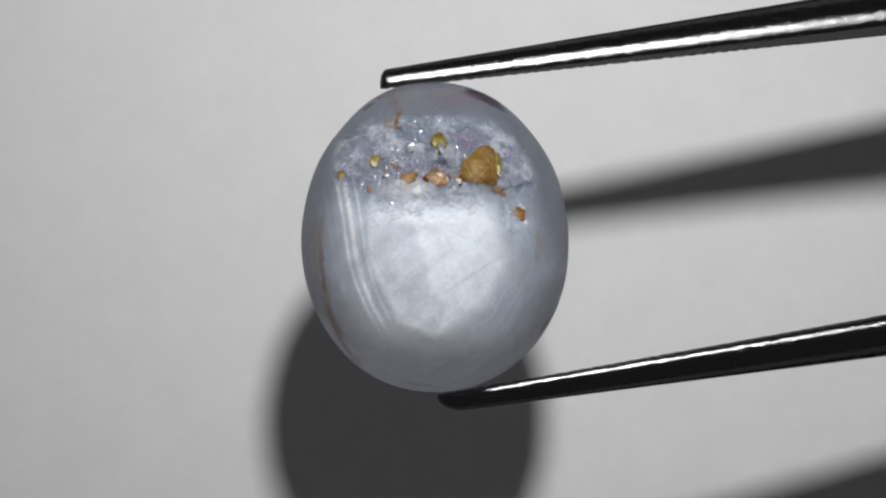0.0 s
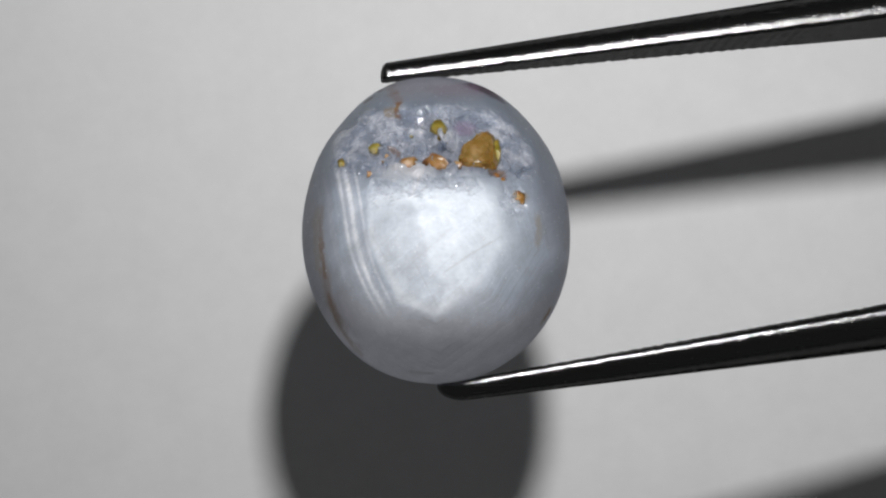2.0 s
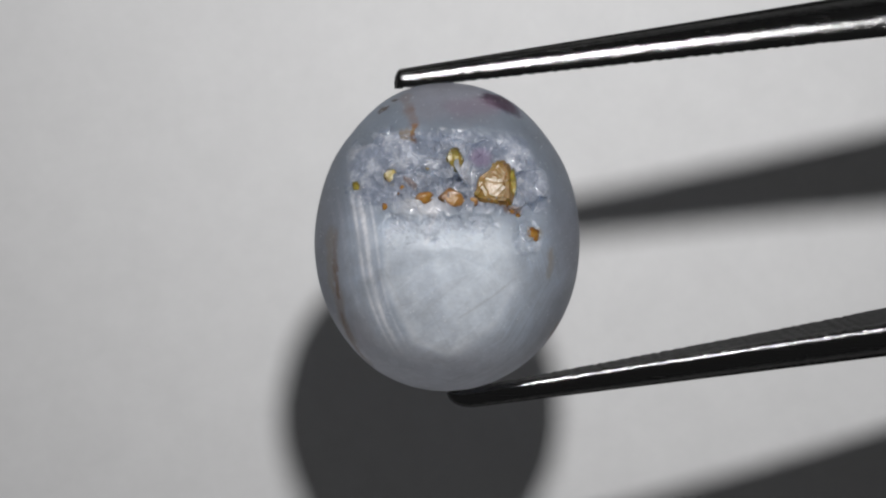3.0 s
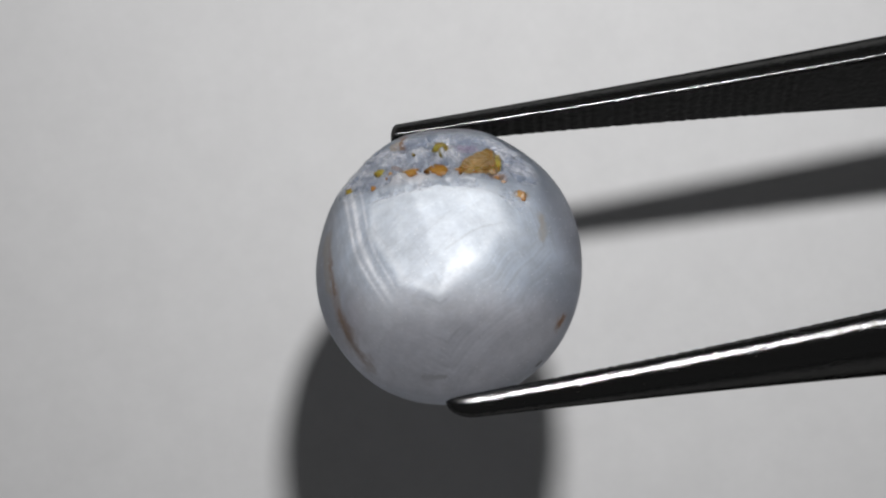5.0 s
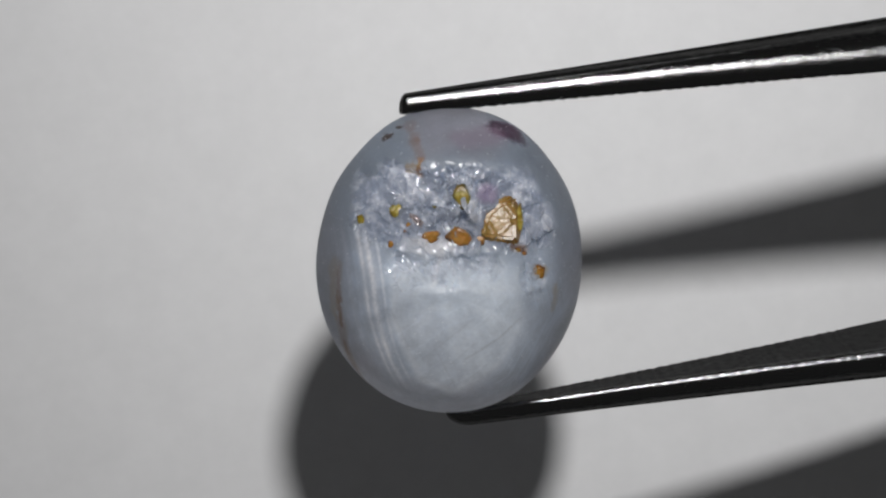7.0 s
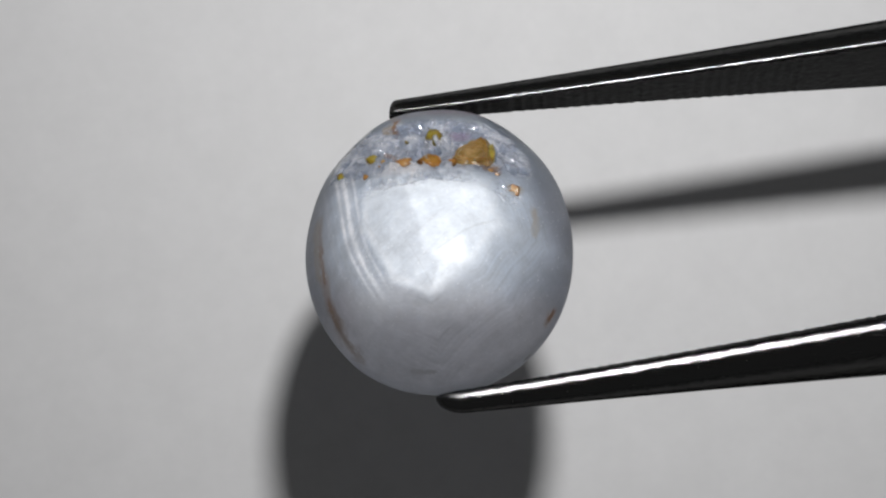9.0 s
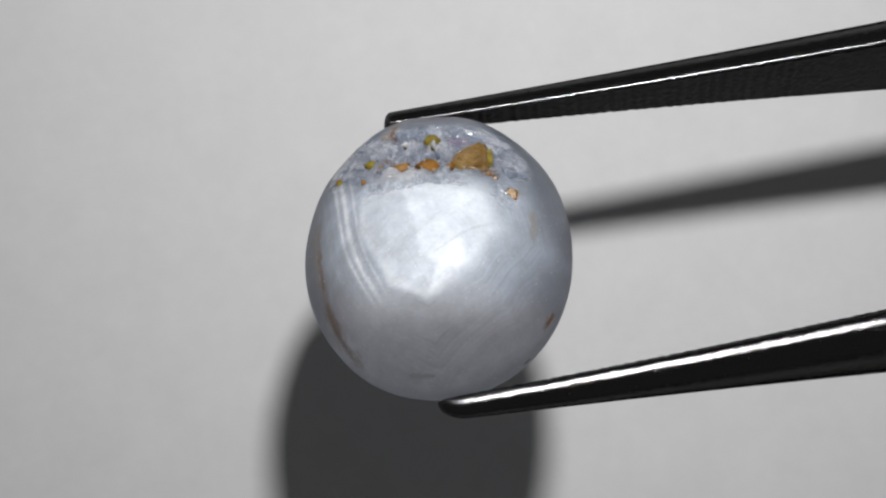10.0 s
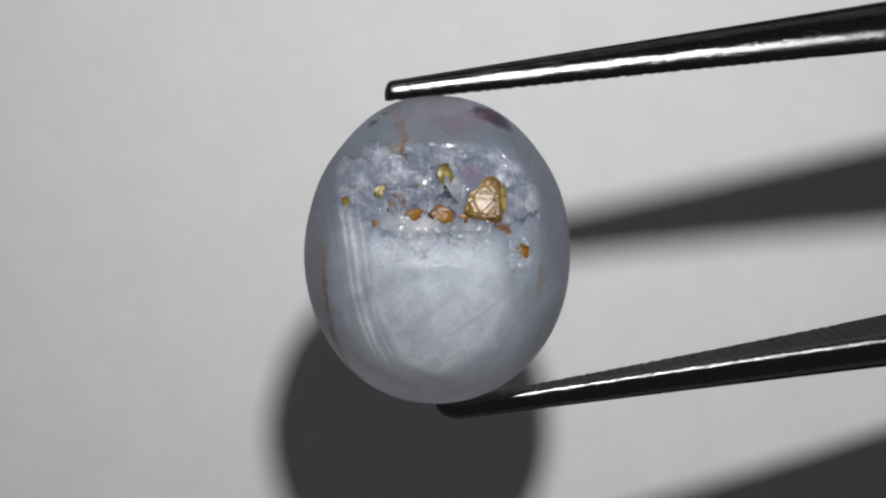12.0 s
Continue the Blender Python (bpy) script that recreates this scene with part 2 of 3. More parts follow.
# ---- the bench ----
def bench():
    bm = bmesh.new()
    bmesh.ops.create_grid(bm, x_segments=2, y_segments=2, size=0.5)
    bmesh.ops.translate(bm, verts=bm.verts, vec=(0, 0, -0.0006))
    tagged(part("table", bm, TABLE), "dark matte work table under the paper", "table", kind="structure")
    bm = bmesh.new()
    bmesh.ops.create_cube(bm, size=1)
    bmesh.ops.scale(bm, verts=bm.verts, vec=(0.297, 0.21, 0.0004))
    bmesh.ops.translate(bm, verts=bm.verts, vec=(0.02, 0.01, -0.0002))
    tagged(part("paper_sheet", bm, PAPER, smooth=False), "smooth light grey matte paper sheet lying flat on the table", "paper")


# ---- the stone ----


def stone_form():
    """Points of the worn oval dome with its broken, pitted flank, mm."""
    rings, spokes = 400, 800
    a = np.linspace(0, 1, rings)
    polar = math.pi * (0.75 * a + 0.25 * a * a)
    turn = np.arange(spokes) * 2 * math.pi / spokes
    d = np.stack([np.outer(np.sin(polar), np.cos(turn)), np.outer(np.sin(polar), np.sin(turn)), np.outer(np.cos(polar), np.ones(spokes))], -1).reshape(-1, 3)
    p = d * AX
    # the polished face: flat-topped with a shoulder towards the lower end, rounder towards the other sides
    rho = np.hypot(d[:, 0], d[:, 1])
    low = step(0.35, 0.9, -d[:, 1] / np.maximum(rho, 1e-6))
    face = 4.12 * np.maximum(1 - rho ** (2.25 + 2.05 * low), 0) ** 0.82
    p[:, 2] = np.where(d[:, 2] > 0, face, p[:, 2])
    p += (d / AX) / np.linalg.norm(d / AX, axis=1)[:, None] * (0.05 * cloud(p, 0.35, 2, 5))[:, None]
    out = np.maximum(d @ np.array([0.78, -0.62, 0.0]), 0) ** 5
    p += 0.12 * out[:, None] * np.array([0.78, -0.62, 0.0])
    p[:, 1] += 0.17 * step(3.4, 5.1, p[:, 1])
    lean = radians(-3.2)
    p[:, 1:] = p[:, 1:] @ np.array([[math.cos(lean), math.sin(lean)], [-math.sin(lean), math.cos(lean)]])
    p[:, 2] -= 0.08
    return p, rings, spokes


def ground_flat(p):
    """The dome's upper end, worn to three shallow flats."""
    u = 0.777 * p[:, 1] + 0.63 * p[:, 2]
    ends = (u - 4.33, -0.844 * p[:, 0] + u - 5.80, 0.667 * p[:, 0] + u - 5.30, np.full(len(p), -0.08))
    over = 0.08 + 0.16 * np.log(sum(np.exp(e / 0.16) for e in ends))
    over = np.where(over > 0.02, over - 0.02, 0)
    p[:, 1] -= 0.777 * over
    p[:, 2] -= 0.63 * over
    return p


def break_depth(p):
    """How far the broken flank lies under the dome, before its roughness, and the rough patch's spread."""
    q = p * [1, 1, 0]
    x, y = p[:, 0], p[:, 1]
    flank = 2.86 - 0.62 * (y - 1.75) - 0.10 * x * x - 0.02 * np.maximum(np.abs(x) - 2.2, 0) ** 2 + 0.10 * cloud(q, 1.1, 3, 2)
    gap = (p[:, 2] - flank) / 0.10
    cut = 0.10 * np.log1p(np.exp(np.clip(gap, -30, 30)))
    cut = np.where(cut > 0.03, cut - 0.03, 0) * step(0.4, 1.1, y + 0.2 * np.abs(x)) * step(4.5, 3.2, y)
    spread = np.minimum(np.hypot((x + 0.1) / 3.5, (y - 2.12) / 2.38), np.hypot((x - 2.75) / 0.7, (y - 0.25) / 1.0)) + 0.16 * cloud(q, 1.1, 3, 6)
    return cut, spread


def stone_body(parent):
    p, rings, spokes = stone_form()
    front = p[:, 2] > 0.4
    p = ground_flat(p)
    cut, spread = break_depth(p)
    cut = np.where(front, cut, 0)
    broken = step(0.02, 0.25, cut)
    pitted = np.where(front, step(1.02, 0.85, spread), 0)
    # shell-like chips: each cell of the break is a small tilted face
    near = np.where(front & ((cut > 0) | (pitted > 0)))[0]
    chip = np.zeros(len(p))
    bent = p[near, :2] + 0.16 * np.stack([cloud(p[near], 1.6, 3, 8), cloud(p[near], 1.6, 3, 9)], 1)
    grit = np.zeros(len(p))
    for cell, lean, sharp, seed in ((0.80, 0.36, 0.02, 8), (0.36, 0.52, 0.011, 18), (0.16, 0.42, 0.005, 28)):
        face = facets(bent, cell, lean, sharp, seed)
        chip[near] += face
        grit[near] += face if cell < 0.3 else 0.25 * face
    chip[near] = 0.8 * chip[near] + 0.04 * cloud(p[near], 3.5, 4, 3)
    # two shallow shell scars under the grains, and a third beside them
    scar = np.zeros(len(p))
    for x, y, a, b in ((-1.62, 0.72, 0.72, 0.55), (0.62, 0.98, 0.95, 0.38), (2.5, 0.45, 0.42, 0.62), (-0.45, 0.85, 0.65, 0.5)):
        r = np.hypot((p[:, 0] - x) / a, (p[:, 1] - y) / b) + 0.45 * cloud(p, 2.6, 4, 51)
        scar = np.maximum(scar, np.where(front, step(1.15, 0.6, r), 0))
    y0 = p[:, 1].copy()
    p = p.copy()
    p[:, 2] -= cut
    calm = 0.55 + 0.65 * step(-0.25, 0.3, cloud(p * [1, 1, 0], 0.8, 2, 31))
    rough = np.maximum(step(1.1, 1.8, p[:, 1]) * step(4.1, 3.5, p[:, 1] + 0.3 * cloud(p, 1.2, 2, 52)), 0.15 * step(1.8, 2.4, p[:, 0]))
    p[:, 2] += np.where(front, np.maximum(broken, 0.5 * pitted) * rough * calm * chip + 0.7 * scar * grit, 0) - 0.03 * broken - 0.02 * scar
    p[:, 2] -= 0.28 * scar * np.clip(y0 - 0.25, 0, 0.7)
    broken = np.maximum(broken * (0.05 + 0.95 * rough), pitted * rough * step(-0.3, 0.0, cloud(p, 1.3, 3, 33)))
    broken = np.maximum(broken, 0.8 * scar * step(-0.35, 0.2, cloud(p, 4.5, 3, 53)))
    flat = p[:, 2] < -2.4
    p[flat, 2] = -2.4 - 0.25 * (-2.4 - p[flat, 2])

    # growth zones: nested six-sided bands about the stone's axis
    x, y = p[:, 0], p[:, 1]
    n1, n2, n3 = cloud(p, 0.7, 4, 21), cloud(p, 2.6, 4, 22), cloud(p * [1, 1, 3], 9, 3, 23)
    q = p[:, :2] + 0.05 * np.stack([cloud(p, 0.8, 3, 11), cloud(p, 0.8, 3, 12)], 1)
    sides = ((-1.0, 0.02, 2.15), (-0.889, -0.458, 2.32), (-0.36, -0.933, 3.04), (0.566, -0.825, 2.71), (0.85, -0.526, 2.4), (0.95, 0.31, 1.95))
    zone = np.max([q @ np.array([a, b]) - d for a, b, d in sides], axis=0)
    left = step(-0.9, -1.7, x)
    rim, mid, core = np.array([0.215, 0.232, 0.28]), np.array([0.36, 0.42, 0.51]), np.array([0.60, 0.65, 0.71])

    def blend(colour, amount):
        return col + (np.array(colour) - col) * np.clip(amount, 0, 1)[:, None]

    col = mid + (rim - mid) * step(0.8, 2.1, zone + 0.3 * n1)[:, None]
    col = blend((0.17, 0.20, 0.245), 0.9 * step(0.6, 2.4, y + 0.35 * n1))
    # lower end coloured paler, painting in the lamp's light that comes through the stone
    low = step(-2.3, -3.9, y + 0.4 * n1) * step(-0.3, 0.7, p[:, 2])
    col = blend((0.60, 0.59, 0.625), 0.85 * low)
    col = blend((0.47, 0.42, 0.47), 0.45 * np.exp(-((x + 2.9) / 0.55) ** 2 - ((y + 2.9) / 0.8) ** 2))
    edge = 0.22 + 0.7 * step(-0.3, 2.0, x)
    inner = step(edge, -edge, zone + 0.06 * n2) * step(1.75, 0.35, y + 0.3 * n1 + 0.25 * n2)
    col = blend(core, inner * (0.55 + 0.3 * n2 + 0.2 * n3))
    # pale growth lines beside the heart, fine ones between the broad ones
    across = -x - 0.13 * (y - 0.2) + 0.085 * np.minimum(y + 0.2, 0) ** 2 - 0.03 * np.maximum(y + 0.2, 0) ** 2 - 2.40 + 0.02 * n2
    span = step(2.1, 1.3, y) * step(-3.7, -2.3, y) * step(-0.7, -1.3, x)
    for at, width, gain in ((-0.02, 0.05, 0.5), (0.12, 0.04, 0.15), (0.30, 0.10, 0.95), (0.55, 0.07, 0.8), (0.66, 0.02, 0.15),
                            (0.80, 0.04, 0.12), (1.05, 0.08, 0.2), (1.32, 0.06, 0.08)):
        col = blend((0.86, 0.83, 0.86), np.exp(-((across - at) / width) ** 2) * span * gain * (0.7 + 0.5 * n2 + 0.3 * n1 + 0.3 * n3))
    hair = np.sin(70 * across + 3 * n1) * np.sin(23 * across + 1.0) * span * step(-0.1, 0.2, across)
    col *= (1 + 0.09 * hair * (0.6 + n1))[:, None]
    top = step(3.9, 4.6, y + 0.3 * n1) * step(2.0, 0.9, np.abs(x) + 0.4 * n1)
    col = blend((0.27, 0.245, 0.275), 0.5 * top)
    # the heart's two parts meet on a bent line; the duller one lies beside the pale lines
    meet = np.interp(y, (-3.3, -3.05, -2.27, -1.91, -0.73, 0.3, 1.0), (0.05, 0.11, 0.38, -0.21, -0.28, -0.75, -1.3))
    dull = step(0.10, -0.10, x - meet + 0.10 * n2) * inner
    col = blend((0.42, 0.46, 0.53), 0.5 * dull * (0.8 + 0.35 * n1))
    ridge = np.exp(-((zone + 0.12) / 0.11) ** 2) * step(0.4, -0.4, y) * inner
    ray = np.exp(-((x - 0.34 * y + 0.98 + 0.04 * n2) / 0.075) ** 2) * step(0.35, 0.6, y) * step(2.0, 1.5, y)
    col = blend((0.84, 0.82, 0.84), 0.22 * ridge * (1 + n2) + 0.65 * ray)
    # concentric arcs outside the heart, broken up by cloudy patches
    wave = np.sin(24 * zone + 3.0 * n1 + 0.8 * n2) * np.sin(7.3 * zone + 1.0) + 0.6 * np.sin(57 * zone + 4 * n1)
    arcs = wave * step(0.02, 0.2, zone) * step(2.2, 1.2, zone) * (1 - left) * step(1.0, 0.0, y)
    turned = np.stack([0.8 * x + 0.6 * y, 0.8 * y - 0.6 * x, p[:, 2]], 1)
    brush = cloud(turned * [0.45, 2.4, 0.8], 1.1, 5, 71)
    col *= (1 + 0.22 * n2 + 0.12 * n3 + 0.16 * n1 + 0.24 * brush * step(1.6, 0.4, y) + 0.13 * arcs * step(-0.35, 0.25, cloud(p, 0.9, 3, 41)))[:, None]
    # fine straight scratches over the heart, and one dark crack
    for k in range(26):
        h = [float(lattice(np.array([k, n, 77]))) for n in range(5)]
        a = 0.55 + 0.5 * (h[0] - 0.5) + (1.6 if h[4] > 0.72 else 0)
        u = (x - 4.4 * h[1] + 2.2) * math.cos(a) + (y + 3.4 * h[2] + 0.0) * math.sin(a)
        v = -(x - 4.4 * h[1] + 2.2) * math.sin(a) + (y + 3.4 * h[2] + 0.0) * math.cos(a)
        col *= (1 + (0.16 if h[3] > 0.4 else -0.2) * np.exp(-(v / 0.022) ** 2) * step(0.9, 0.6, np.abs(u)) * inner)[:, None]
    crack = np.hypot(y + 1.86 - 0.66 * (x - 0.33) + 0.05 * n2, 0) / 0.045
    col *= (1 - 0.42 * np.exp(-crack ** 2) * step(0.2, 0.4, x) * step(2.3, 1.7, x))[:, None]
    crumb = cloud(p, 5.5, 4, 61)
    veil = np.clip(0.6 * step(-0.1, 0.3, n2 + 0.4 * n1) + 0.35 * step(0.05, 0.35, crumb + 0.25 * n2), 0, 1)[:, None]
    flank = np.array([0.225, 0.25, 0.315]) + veil * np.array([0.29, 0.28, 0.27])
    col = blend(flank * (1 + 0.18 * n2 + 0.18 * n3)[:, None], 0.75 * broken)
    col = blend((0.68, 0.68, 0.71), 0.7 * step(0.95, 0.3, np.hypot((x + 0.9) / 1.25, (y - 1.5) / 0.48) + 0.3 * n2) * (1 - 0.6 * scar))
    col = blend((0.22, 0.16, 0.26), 0.65 * step(0.9, 0.3, np.hypot((x - 0.95) / 0.55, (y - 3.1) / 0.4) + 0.3 * n2))
    rust, ochre, plum, brown = (0.17, 0.075, 0.022), (0.24, 0.15, 0.04), (0.035, 0.015, 0.03), (0.06, 0.04, 0.03)
    rose, mauve = (0.19, 0.115, 0.075), (0.22, 0.15, 0.21)
    for colour, a, b, r, amount in (
            (rust, (-3.78, 0.3, 1.6), (-3.76, -0.75, 1.57), 0.16, 0.42), (rust, (-3.76, -0.75, 1.57), (-3.64, -1.77, 1.4), 0.20, 0.55),
            (rust, (-3.64, -1.77, 1.4), (-3.3, -3.0, 1.25), 0.42, 0.42), (rust, (-3.3, -3.0, 1.25), (-2.68, -4.06, 0.79), 0.38, 0.45), (rust, (-3.5, -2.5, 1.3), (-2.8, -3.95, 0.8), 0.16, 0.5),
            (ochre, (-4.0, 0.2, 1.3), (-3.85, -1.4, 1.2), 0.30, 0.35), (rose, (-1.55, 4.85, 0.2), (-1.36, 4.44, 0.84), 0.20, 0.34),
            (rose, (-1.36, 4.44, 0.84), (-1.2, 4.0, 1.5), 0.15, 0.40), (rust, (-1.25, 4.0, 1.5), (-1.3, 3.8, 1.6), 0.12, 0.6),
            (ochre, (-1.7, 3.85, 1.5), (-1.3, 3.85, 1.55), 0.12, 0.4),
            (plum, (1.40, 4.72, 0.25), (1.80, 4.64, 0.1), 0.50, 1.0), (mauve, (0.2, 4.5, 0.9), (1.2, 4.6, 0.6), 0.45, 0.30),
            (brown, (-2.30, 4.38, 0.12), (-2.14, 4.38, 0.16), 0.16, 0.9), (brown, (-2.0, 4.75, 0.0), (-1.85, 4.65, 0.1), 0.08, 0.8),
            (rust, (3.55, -3.0, 0.55), (3.72, -2.8, 0.5), 0.17, 0.95),
            (brown, (2.86, -4.12, -0.1), (2.92, -4.02, -0.1), 0.12, 0.9), (brown, (-0.7, -4.90, 1.15), (-0.1, -4.93, 1.15), 0.12, 0.35),
            (ochre, (3.37, -0.02, 2.27), (3.34, -0.6, 2.22), 0.17, 0.42), (ochre, (2.76, 0.64, 2.6), (2.7, 0.70, 2.7), 0.2, 0.6),
            (rose, (1.7, 1.45, 2.6), (2.15, 1.35, 2.5), 0.10, 0.6), (rose, (-1.5, 2.35, 2.3), (-1.2, 2.15, 2.4), 0.10, 0.5)):
        ragged = 1.0 if r < 0.4 else 0.35
        s = streak(p, a, b, 1.15 * r, ragged * (2.2 * n2 + 1.6 * n3)) * min(1, 1.5 * amount) * np.clip(1.0 + ragged * (0.8 * n2 + 0.5 * n3), 0, 1)
        col = col + (np.array(colour) - col) * s[:, None]
    gloss = 0.40 + 0.08 * n1 + (0.10 + 0.06 * n2 - 0.40) * np.minimum(1, 1.6 * broken)

    k = np.arange(spokes)
    quads = []
    for r in range(rings - 1):
        quads.append(np.stack([r * spokes + k, (r + 1) * spokes + k, (r + 1) * spokes + (k + 1) % spokes, r * spokes + (k + 1) % spokes], 1))
    faces = np.concatenate(quads).tolist()
    me = bpy.data.meshes.new("stone_body")
    me.from_pydata((p * MM).tolist(), [], faces)
    me.polygons.foreach_set("use_smooth", [True] * len(me.polygons))
    me.materials.append(STONE)
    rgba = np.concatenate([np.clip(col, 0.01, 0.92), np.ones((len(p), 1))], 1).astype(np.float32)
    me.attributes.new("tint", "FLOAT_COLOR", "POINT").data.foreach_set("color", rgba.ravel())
    verge = 0.11 + 0.36 * step(-0.4, 1.8, x)
    crisp = step(verge, -verge, zone + 0.08 * n2 + 0.06 * n1) * step(1.5, 0.5, y + 0.2 * n1 + 0.2 * n2)
    lines = sum(g * np.exp(-((across - at) / w) ** 2) for at, w, g in ((-0.02, 0.05, 0.2), (0.30, 0.09, 0.5), (0.55, 0.06, 0.35))) * span
    silk = np.clip(lines * (0.8 + 0.4 * n2) + crisp * (0.95 + 0.2 * n2) * (1 - 0.3 * dull) * (1 - 0.7 * broken) + 0.34 * step(2.2, 0.2, zone) * (1 - crisp) * step(1.6, 0.2, y) * step(-4.4, -2.6, y), 0, 1)
    me.attributes.new("plates", "FLOAT", "POINT").data.foreach_set("value", silk.astype(np.float32))
    me.attributes.new("chips", "FLOAT", "POINT").data.foreach_set("value", np.maximum(broken * calm, 0.7 * np.minimum(broken, scar)).astype(np.float32))
    me.attributes.new("clear", "FLOAT", "POINT").data.foreach_set("value", np.minimum(0.48 + 0.32 * step(0.2, -1.6, p[:, 2]) + 0.30 * step(-2.4, -4.2, y), 0.84) * (1 - 0.75 * broken) * step(0.06, 0.20, col.mean(1)).astype(np.float32))
    me.attributes.new("gloss", "FLOAT", "POINT").data.foreach_set("value", gloss.astype(np.float32))
    me.update()
    ob = new("stone_body", me)
    ob.parent = parent
    tagged(ob, "milky blue-grey translucent dome with a chipped flank")
    return p[p[:, 2] > 0.4]


def inclusion(parent, skin, at, size, lean, mat, seed, label="", outline=None):
    """A small broken crystal grain let into the chipped flank, its top just proud of the skin."""
    rng = random.Random(seed)
    close = np.hypot(skin[:, 0] - at[0], skin[:, 1] - at[1]) < 0.6 * max(size[:2]) + 0.04
    at = (at[0], at[1], float(np.median(skin[close, 2])) - 0.26 * size[2])
    if outline is None:
        sides = rng.randint(5, 7)
        outline = []
        for k in range(sides):
            a, r = 2 * math.pi * (k + rng.uniform(-0.3, 0.3)) / sides, rng.uniform(0.72, 1.08)
            outline.append((r * math.cos(a), r * math.sin(a)))
    bm = bmesh.new()
    rows = []
    for h, scale in ((-0.8, 0.7), (0.05, 1.0), (0.62, 0.72)):
        rows.append([bm.verts.new((x * scale, y * scale, h + (rng.uniform(-0.16, 0.16) if h > 0 else 0))) for x, y in outline])
    for low, high in zip(rows, rows[1:]):
        for k in range(len(low)):
            bm.faces.new((low[k - 1], low[k], high[k], high[k - 1]))
    bm.faces.new(rows[-1])
    bm.faces.new(rows[0][::-1])
    bmesh.ops.triangulate(bm, faces=bm.faces)
    bmesh.ops.bevel(bm, geom=bm.edges[:], offset=0.07, segments=2, affect="EDGES")
    bmesh.ops.subdivide_edges(bm, edges=[e for e in bm.edges if e.calc_length() > 0.4], cuts=2, use_grid_fill=True)
    bmesh.ops.triangulate(bm, faces=bm.faces)
    for v in bm.verts:
        v.co += Vector((noise.noise(v.co * 3 + Vector((seed, 0, 0))), noise.noise(v.co * 3 + Vector((0, seed, 0))), noise.noise(v.co * 3 + Vector((0, 0, seed))))) * 0.04
    rims = [min(1, math.hypot(v.co.x, v.co.y) ** 2) for v in bm.verts]
    m = pose(*[c * MM for c in at], *lean) @ Matrix.Diagonal((size[0] * MM, size[1] * MM, 0.8 * size[2] * MM, 1))
    bmesh.ops.transform(bm, matrix=m, verts=bm.verts)
    ob = part("inclusion", bm, mat, parent, label, smooth=False)
    ob.data.attributes.new("rim", "FLOAT", "POINT").data.foreach_set("value", rims)
    return ob


def gemstone():
    root = new("gemstone")
    root.empty_display_size = 0.002
    tagged(root, "polished oval cabochon stone, milky blue-grey, chipped, with amber grains", "gemstone")
    skin = stone_body(root)
    inclusion(root, skin, (1.33, 2.20, 2.22), (1.32, 1.32, 0.62), (-27, 4, 0), TAN, 1, "large tan-brown crystal grain",
              ((-0.60, -0.50), (-0.46, 0.12), (0.08, 0.66), (0.46, 0.70), (0.58, 0.05), (0.50, -0.64), (-0.15, -0.58)))
    inclusion(root, skin, (1.92, 2.24, 2.20), (0.27, 0.72, 0.60), (-25, 10, -4), OLIVE, 2, "olive crystal grain")
    inclusion(root, skin, (0.72, 1.72, 2.52), (0.26, 0.24, 0.24), (-20, 0, 20), AMBER, 3)
    inclusion(root, skin, (0.08, 1.80, 2.66), (0.57, 0.39, 0.35), (-20, 0, -20), AMBER, 4)
    inclusion(root, skin, (0.13, 2.98, 2.05), (0.36, 0.53, 0.34), (-25, 0, 15), OLIVE, 5, "olive crystal grain")
    inclusion(root, skin, (-0.90, 1.76, 2.80), (0.44, 0.33, 0.23), (0, 0, 30), AMBER, 6)
    inclusion(root, skin, (-2.03, 2.40, 1.98), (0.33, 0.36, 0.25), (-20, 0, -20), OLIVE, 7)
    inclusion(root, skin, (-2.15, 1.45, 2.52), (0.15, 0.17, 0.12), (0, 0, 0), AMBER, 8)
    inclusion(root, skin, (-3.12, 1.95, 1.85), (0.18, 0.26, 0.18), (0, 0, 20), OLIVE, 9)
    inclusion(root, skin, (-0.80, 2.78, 2.12), (0.10, 0.14, 0.1), (0, 0, 0), OLIVE, 10)
    inclusion(root, skin, (2.72, 0.64, 2.55), (0.26, 0.36, 0.26), (0, 0, 25), AMBER, 11)
    inclusion(root, skin, (1.98, 1.42, 2.45), (0.16, 0.10, 0.12), (0, 0, -25), AMBER, 12)
    inclusion(root, skin, (2.18, 1.28, 2.6), (0.12, 0.10, 0.10), (0, 0, 10), AMBER, 13)
    inclusion(root, skin, (-1.60, 2.08, 2.4), (0.10, 0.13, 0.08), (0, 0, 30), AMBER, 14)
    inclusion(root, skin, (-1.66, 1.90, 2.5), (0.15, 0.06, 0.06), (0, 0, 10), AMBER, 15)
    return root


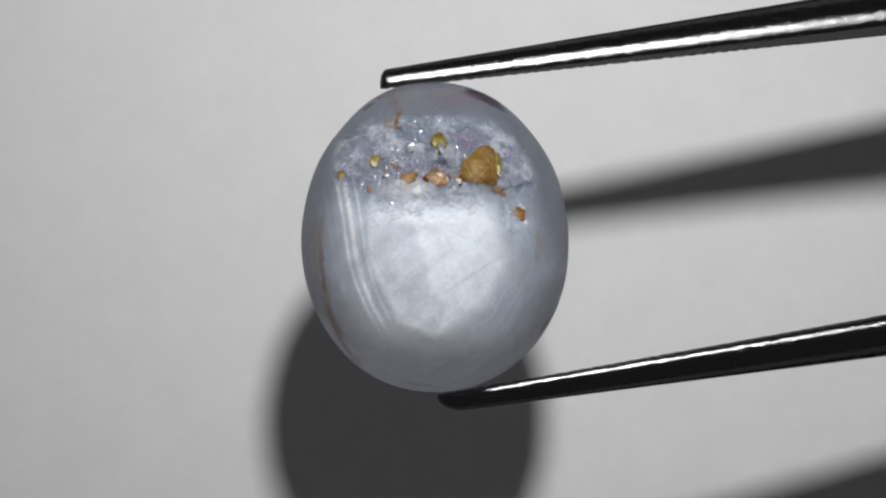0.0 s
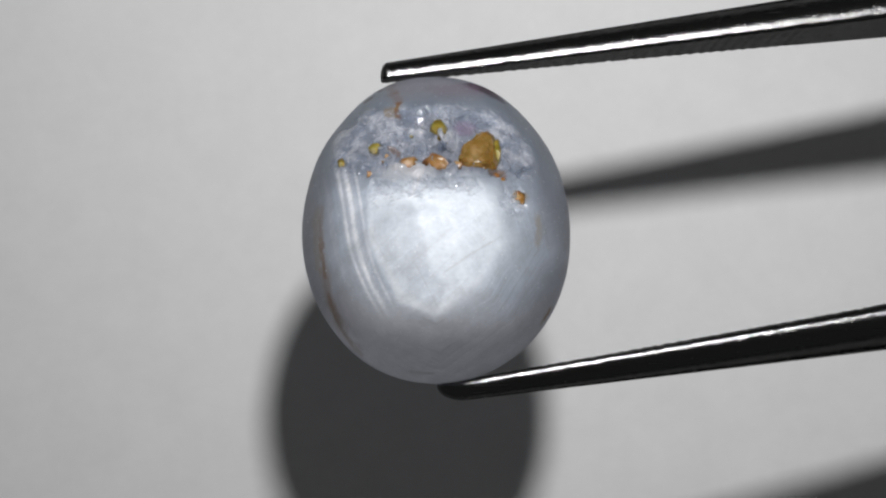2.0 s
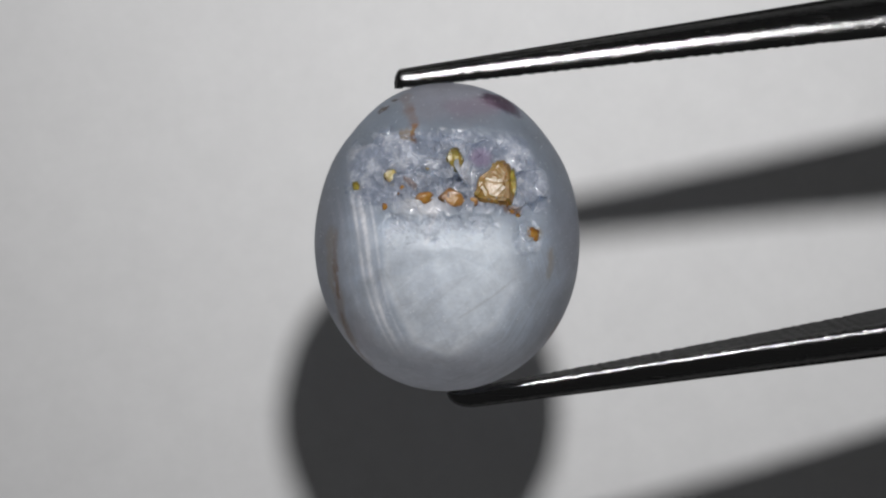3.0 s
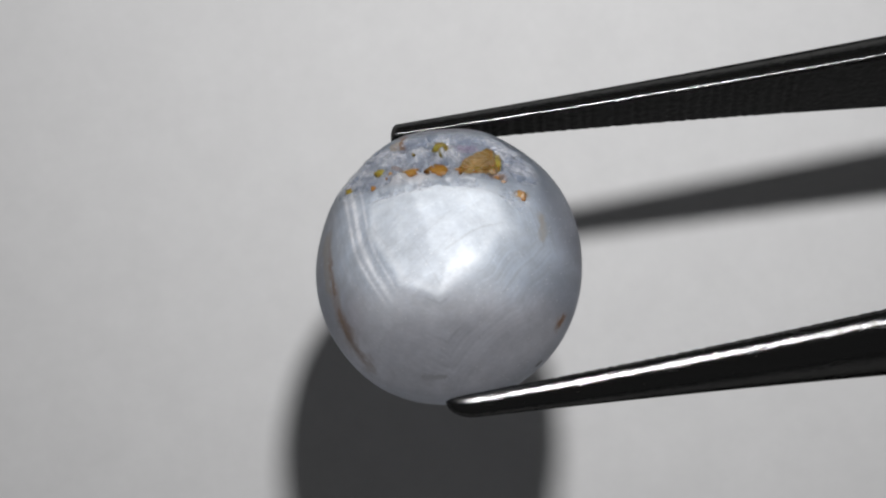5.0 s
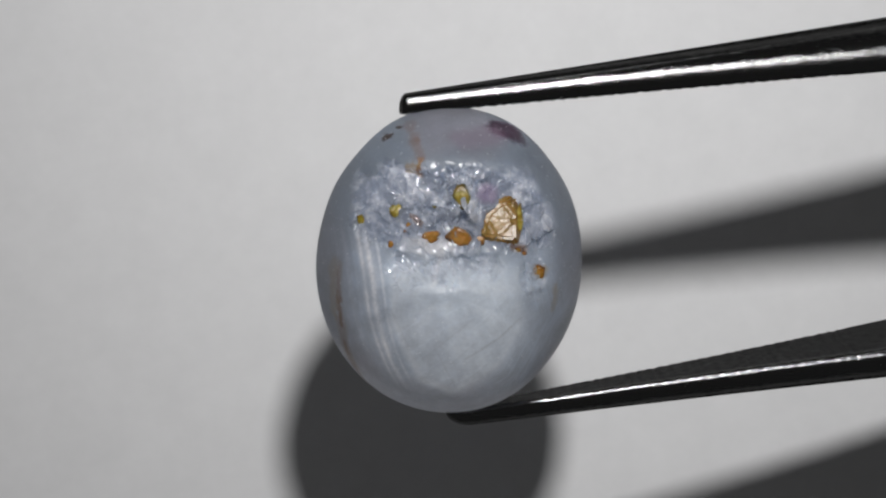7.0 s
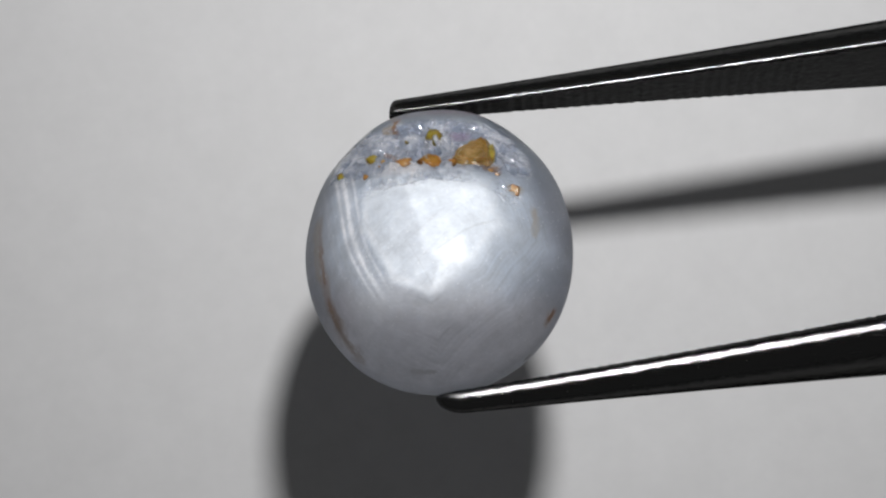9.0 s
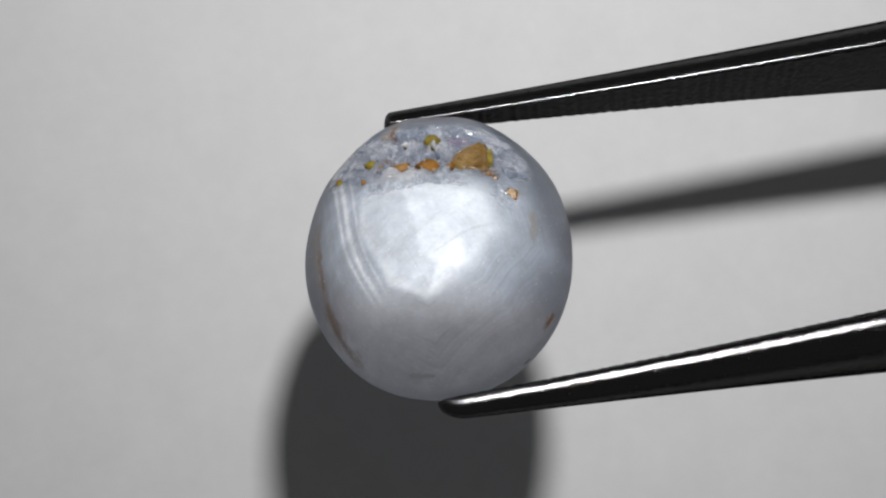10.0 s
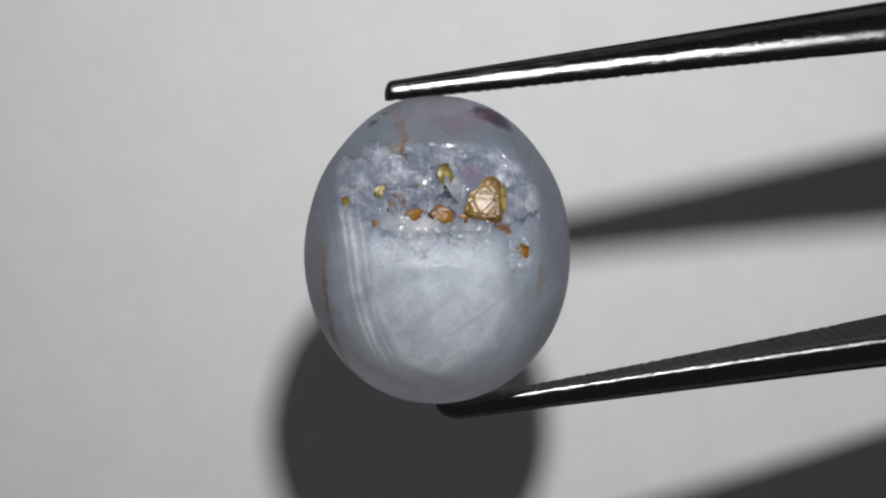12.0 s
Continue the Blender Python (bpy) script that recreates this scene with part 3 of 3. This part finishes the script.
# ---- the tweezers ----
def arm(parent, x0, y0, z0, slope, dip, bend, outer, spread, tip, roll, corner):
    """One tapered half-round arm: flat toothed inner face, rounded back on the side named by outer (1 up, -1 down)."""
    stations = np.concatenate([[0.0, 0.012, 0.03, 0.055, 0.085, 0.12, 0.16, 0.2, 0.24, 0.28], np.arange(0.32, 20, 0.05), np.linspace(20, 80, 50)])
    bm = bmesh.new()
    loops = []
    for s in stations:
        run = min(s, 22)
        w = 0.78 + 0.088 * run + spread * run * run
        t = 0.63 + 0.050 * min(s, 26)
        end = math.sqrt(max(1 - (1 - min(s, tip) / tip) ** 2, 0.02))
        w, t = w * end, t * (0.1 + 0.9 * end)
        lean = math.atan(slope)
        x = x0 + s * math.cos(lean)
        y = y0 + s * math.sin(lean) + bend * max(s - 18, 0) ** 2
        tooth = 0.0
        if 0.3 < s < 15:
            wave = math.sin(2 * math.pi * (s / 0.40 + 0.5 * noise.noise((s * 1.1, outer, 4))))
            tooth = 0.032 * (0.5 + 0.5 * wave) * (0.75 + 0.9 * noise.noise((s * 2.3, outer, 0))) + 0.012 * noise.noise((s * 9, outer, 2))
        e = corner * t
        outline = []
        for k in range(25):
            a = math.pi * k / 24
            outline.append((w / 2 * math.copysign(abs(math.cos(a)) ** 0.9, math.cos(a)), e + (t - e) * math.sin(a) ** 0.9))
        for k in range(1, 5):
            a = math.pi / 2 * k / 4
            outline.append((-w / 2 + e * 0.8 * (1 - math.cos(a)), e - (e - tooth) * math.sin(a)))
        for k in range(1, 6):
            outline.append(((-w / 2 + e * 0.8) * (1 - k / 3), tooth))
        for k in range(0, 4):
            a = math.pi / 2 * (1 - k / 4)
            outline.append((w / 2 - e * 0.8 * (1 - math.cos(a)), e - (e - tooth) * math.sin(a)))
        loop = []
        for z, h in outline:
            side, z = h * outer * math.cos(roll) - z * math.sin(roll), h * outer * math.sin(roll) + z * math.cos(roll)
            loop.append(bm.verts.new(((x - side * math.sin(lean)) * MM, (y + side * math.cos(lean)) * MM, (z0 + z - dip * (s - max(s - 20, 0) ** 2 / 120)) * MM)))
        loops.append(loop)
    shell, grip = bm, bmesh.new()
    twin = {}
    for a, b in zip(loops, loops[1:]):
        for k in range(len(a)):
            corners = (a[k - 1], a[k], b[k], b[k - 1])
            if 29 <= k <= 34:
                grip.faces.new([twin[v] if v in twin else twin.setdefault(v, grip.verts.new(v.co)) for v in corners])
            else:
                shell.faces.new(corners)
    shell.faces.new(loops[0])
    shell.faces.new(loops[-1])
    bmesh.ops.recalc_face_normals(shell, faces=shell.faces)
    bmesh.ops.recalc_face_normals(grip, faces=grip.faces)
    ob = part("arm", shell, STEEL, parent)
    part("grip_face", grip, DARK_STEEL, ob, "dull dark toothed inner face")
    return ob


def tweezers():
    root = new("tweezers")
    root.empty_display_size = 0.002
    tagged(root, "polished steel gem tweezers with toothed fine tips gripping the stone", "tweezers")
    arm(root, -1.83, 5.15, -0.78, 0.113, 0.053, -0.0007, 1, 0.0036, 0.3, 0.0, 0.12)
    arm(root, 0.02, -5.37, -0.04, 0.163, 0.071, 0.0008, -1, 0.0056, 0.9, radians(-5), 0.26)
    bm = bmesh.new()
    bmesh.ops.create_cube(bm, size=1)
    bmesh.ops.scale(bm, verts=bm.verts, vec=(0.012, 0.0042, 0.006))
    bmesh.ops.bevel(bm, geom=bm.edges[:], offset=0.0008, segments=3, affect="EDGES")
    bmesh.ops.transform(bm, matrix=pose(0.0755, 0.0106, -0.0044, 0, 0, 7), verts=bm.verts)
    part("joint", bm, STEEL, root, "welded steel end block")
    return root


bench()
STONE_THING = gemstone()
TWEEZERS_THING = tweezers()


def held(x, y, z, rx, ry, rz):
    return pose(x * MM, y * MM, (HOLD + z) * MM, rx, ry, rz)


def motions():
    walk(STONE_THING, [(t, held(*row)) for t, *row in STONE_ROWS])
    walk(TWEEZERS_THING, [(t, held(*row)) for t, *row in TWEEZER_ROWS])


motions()
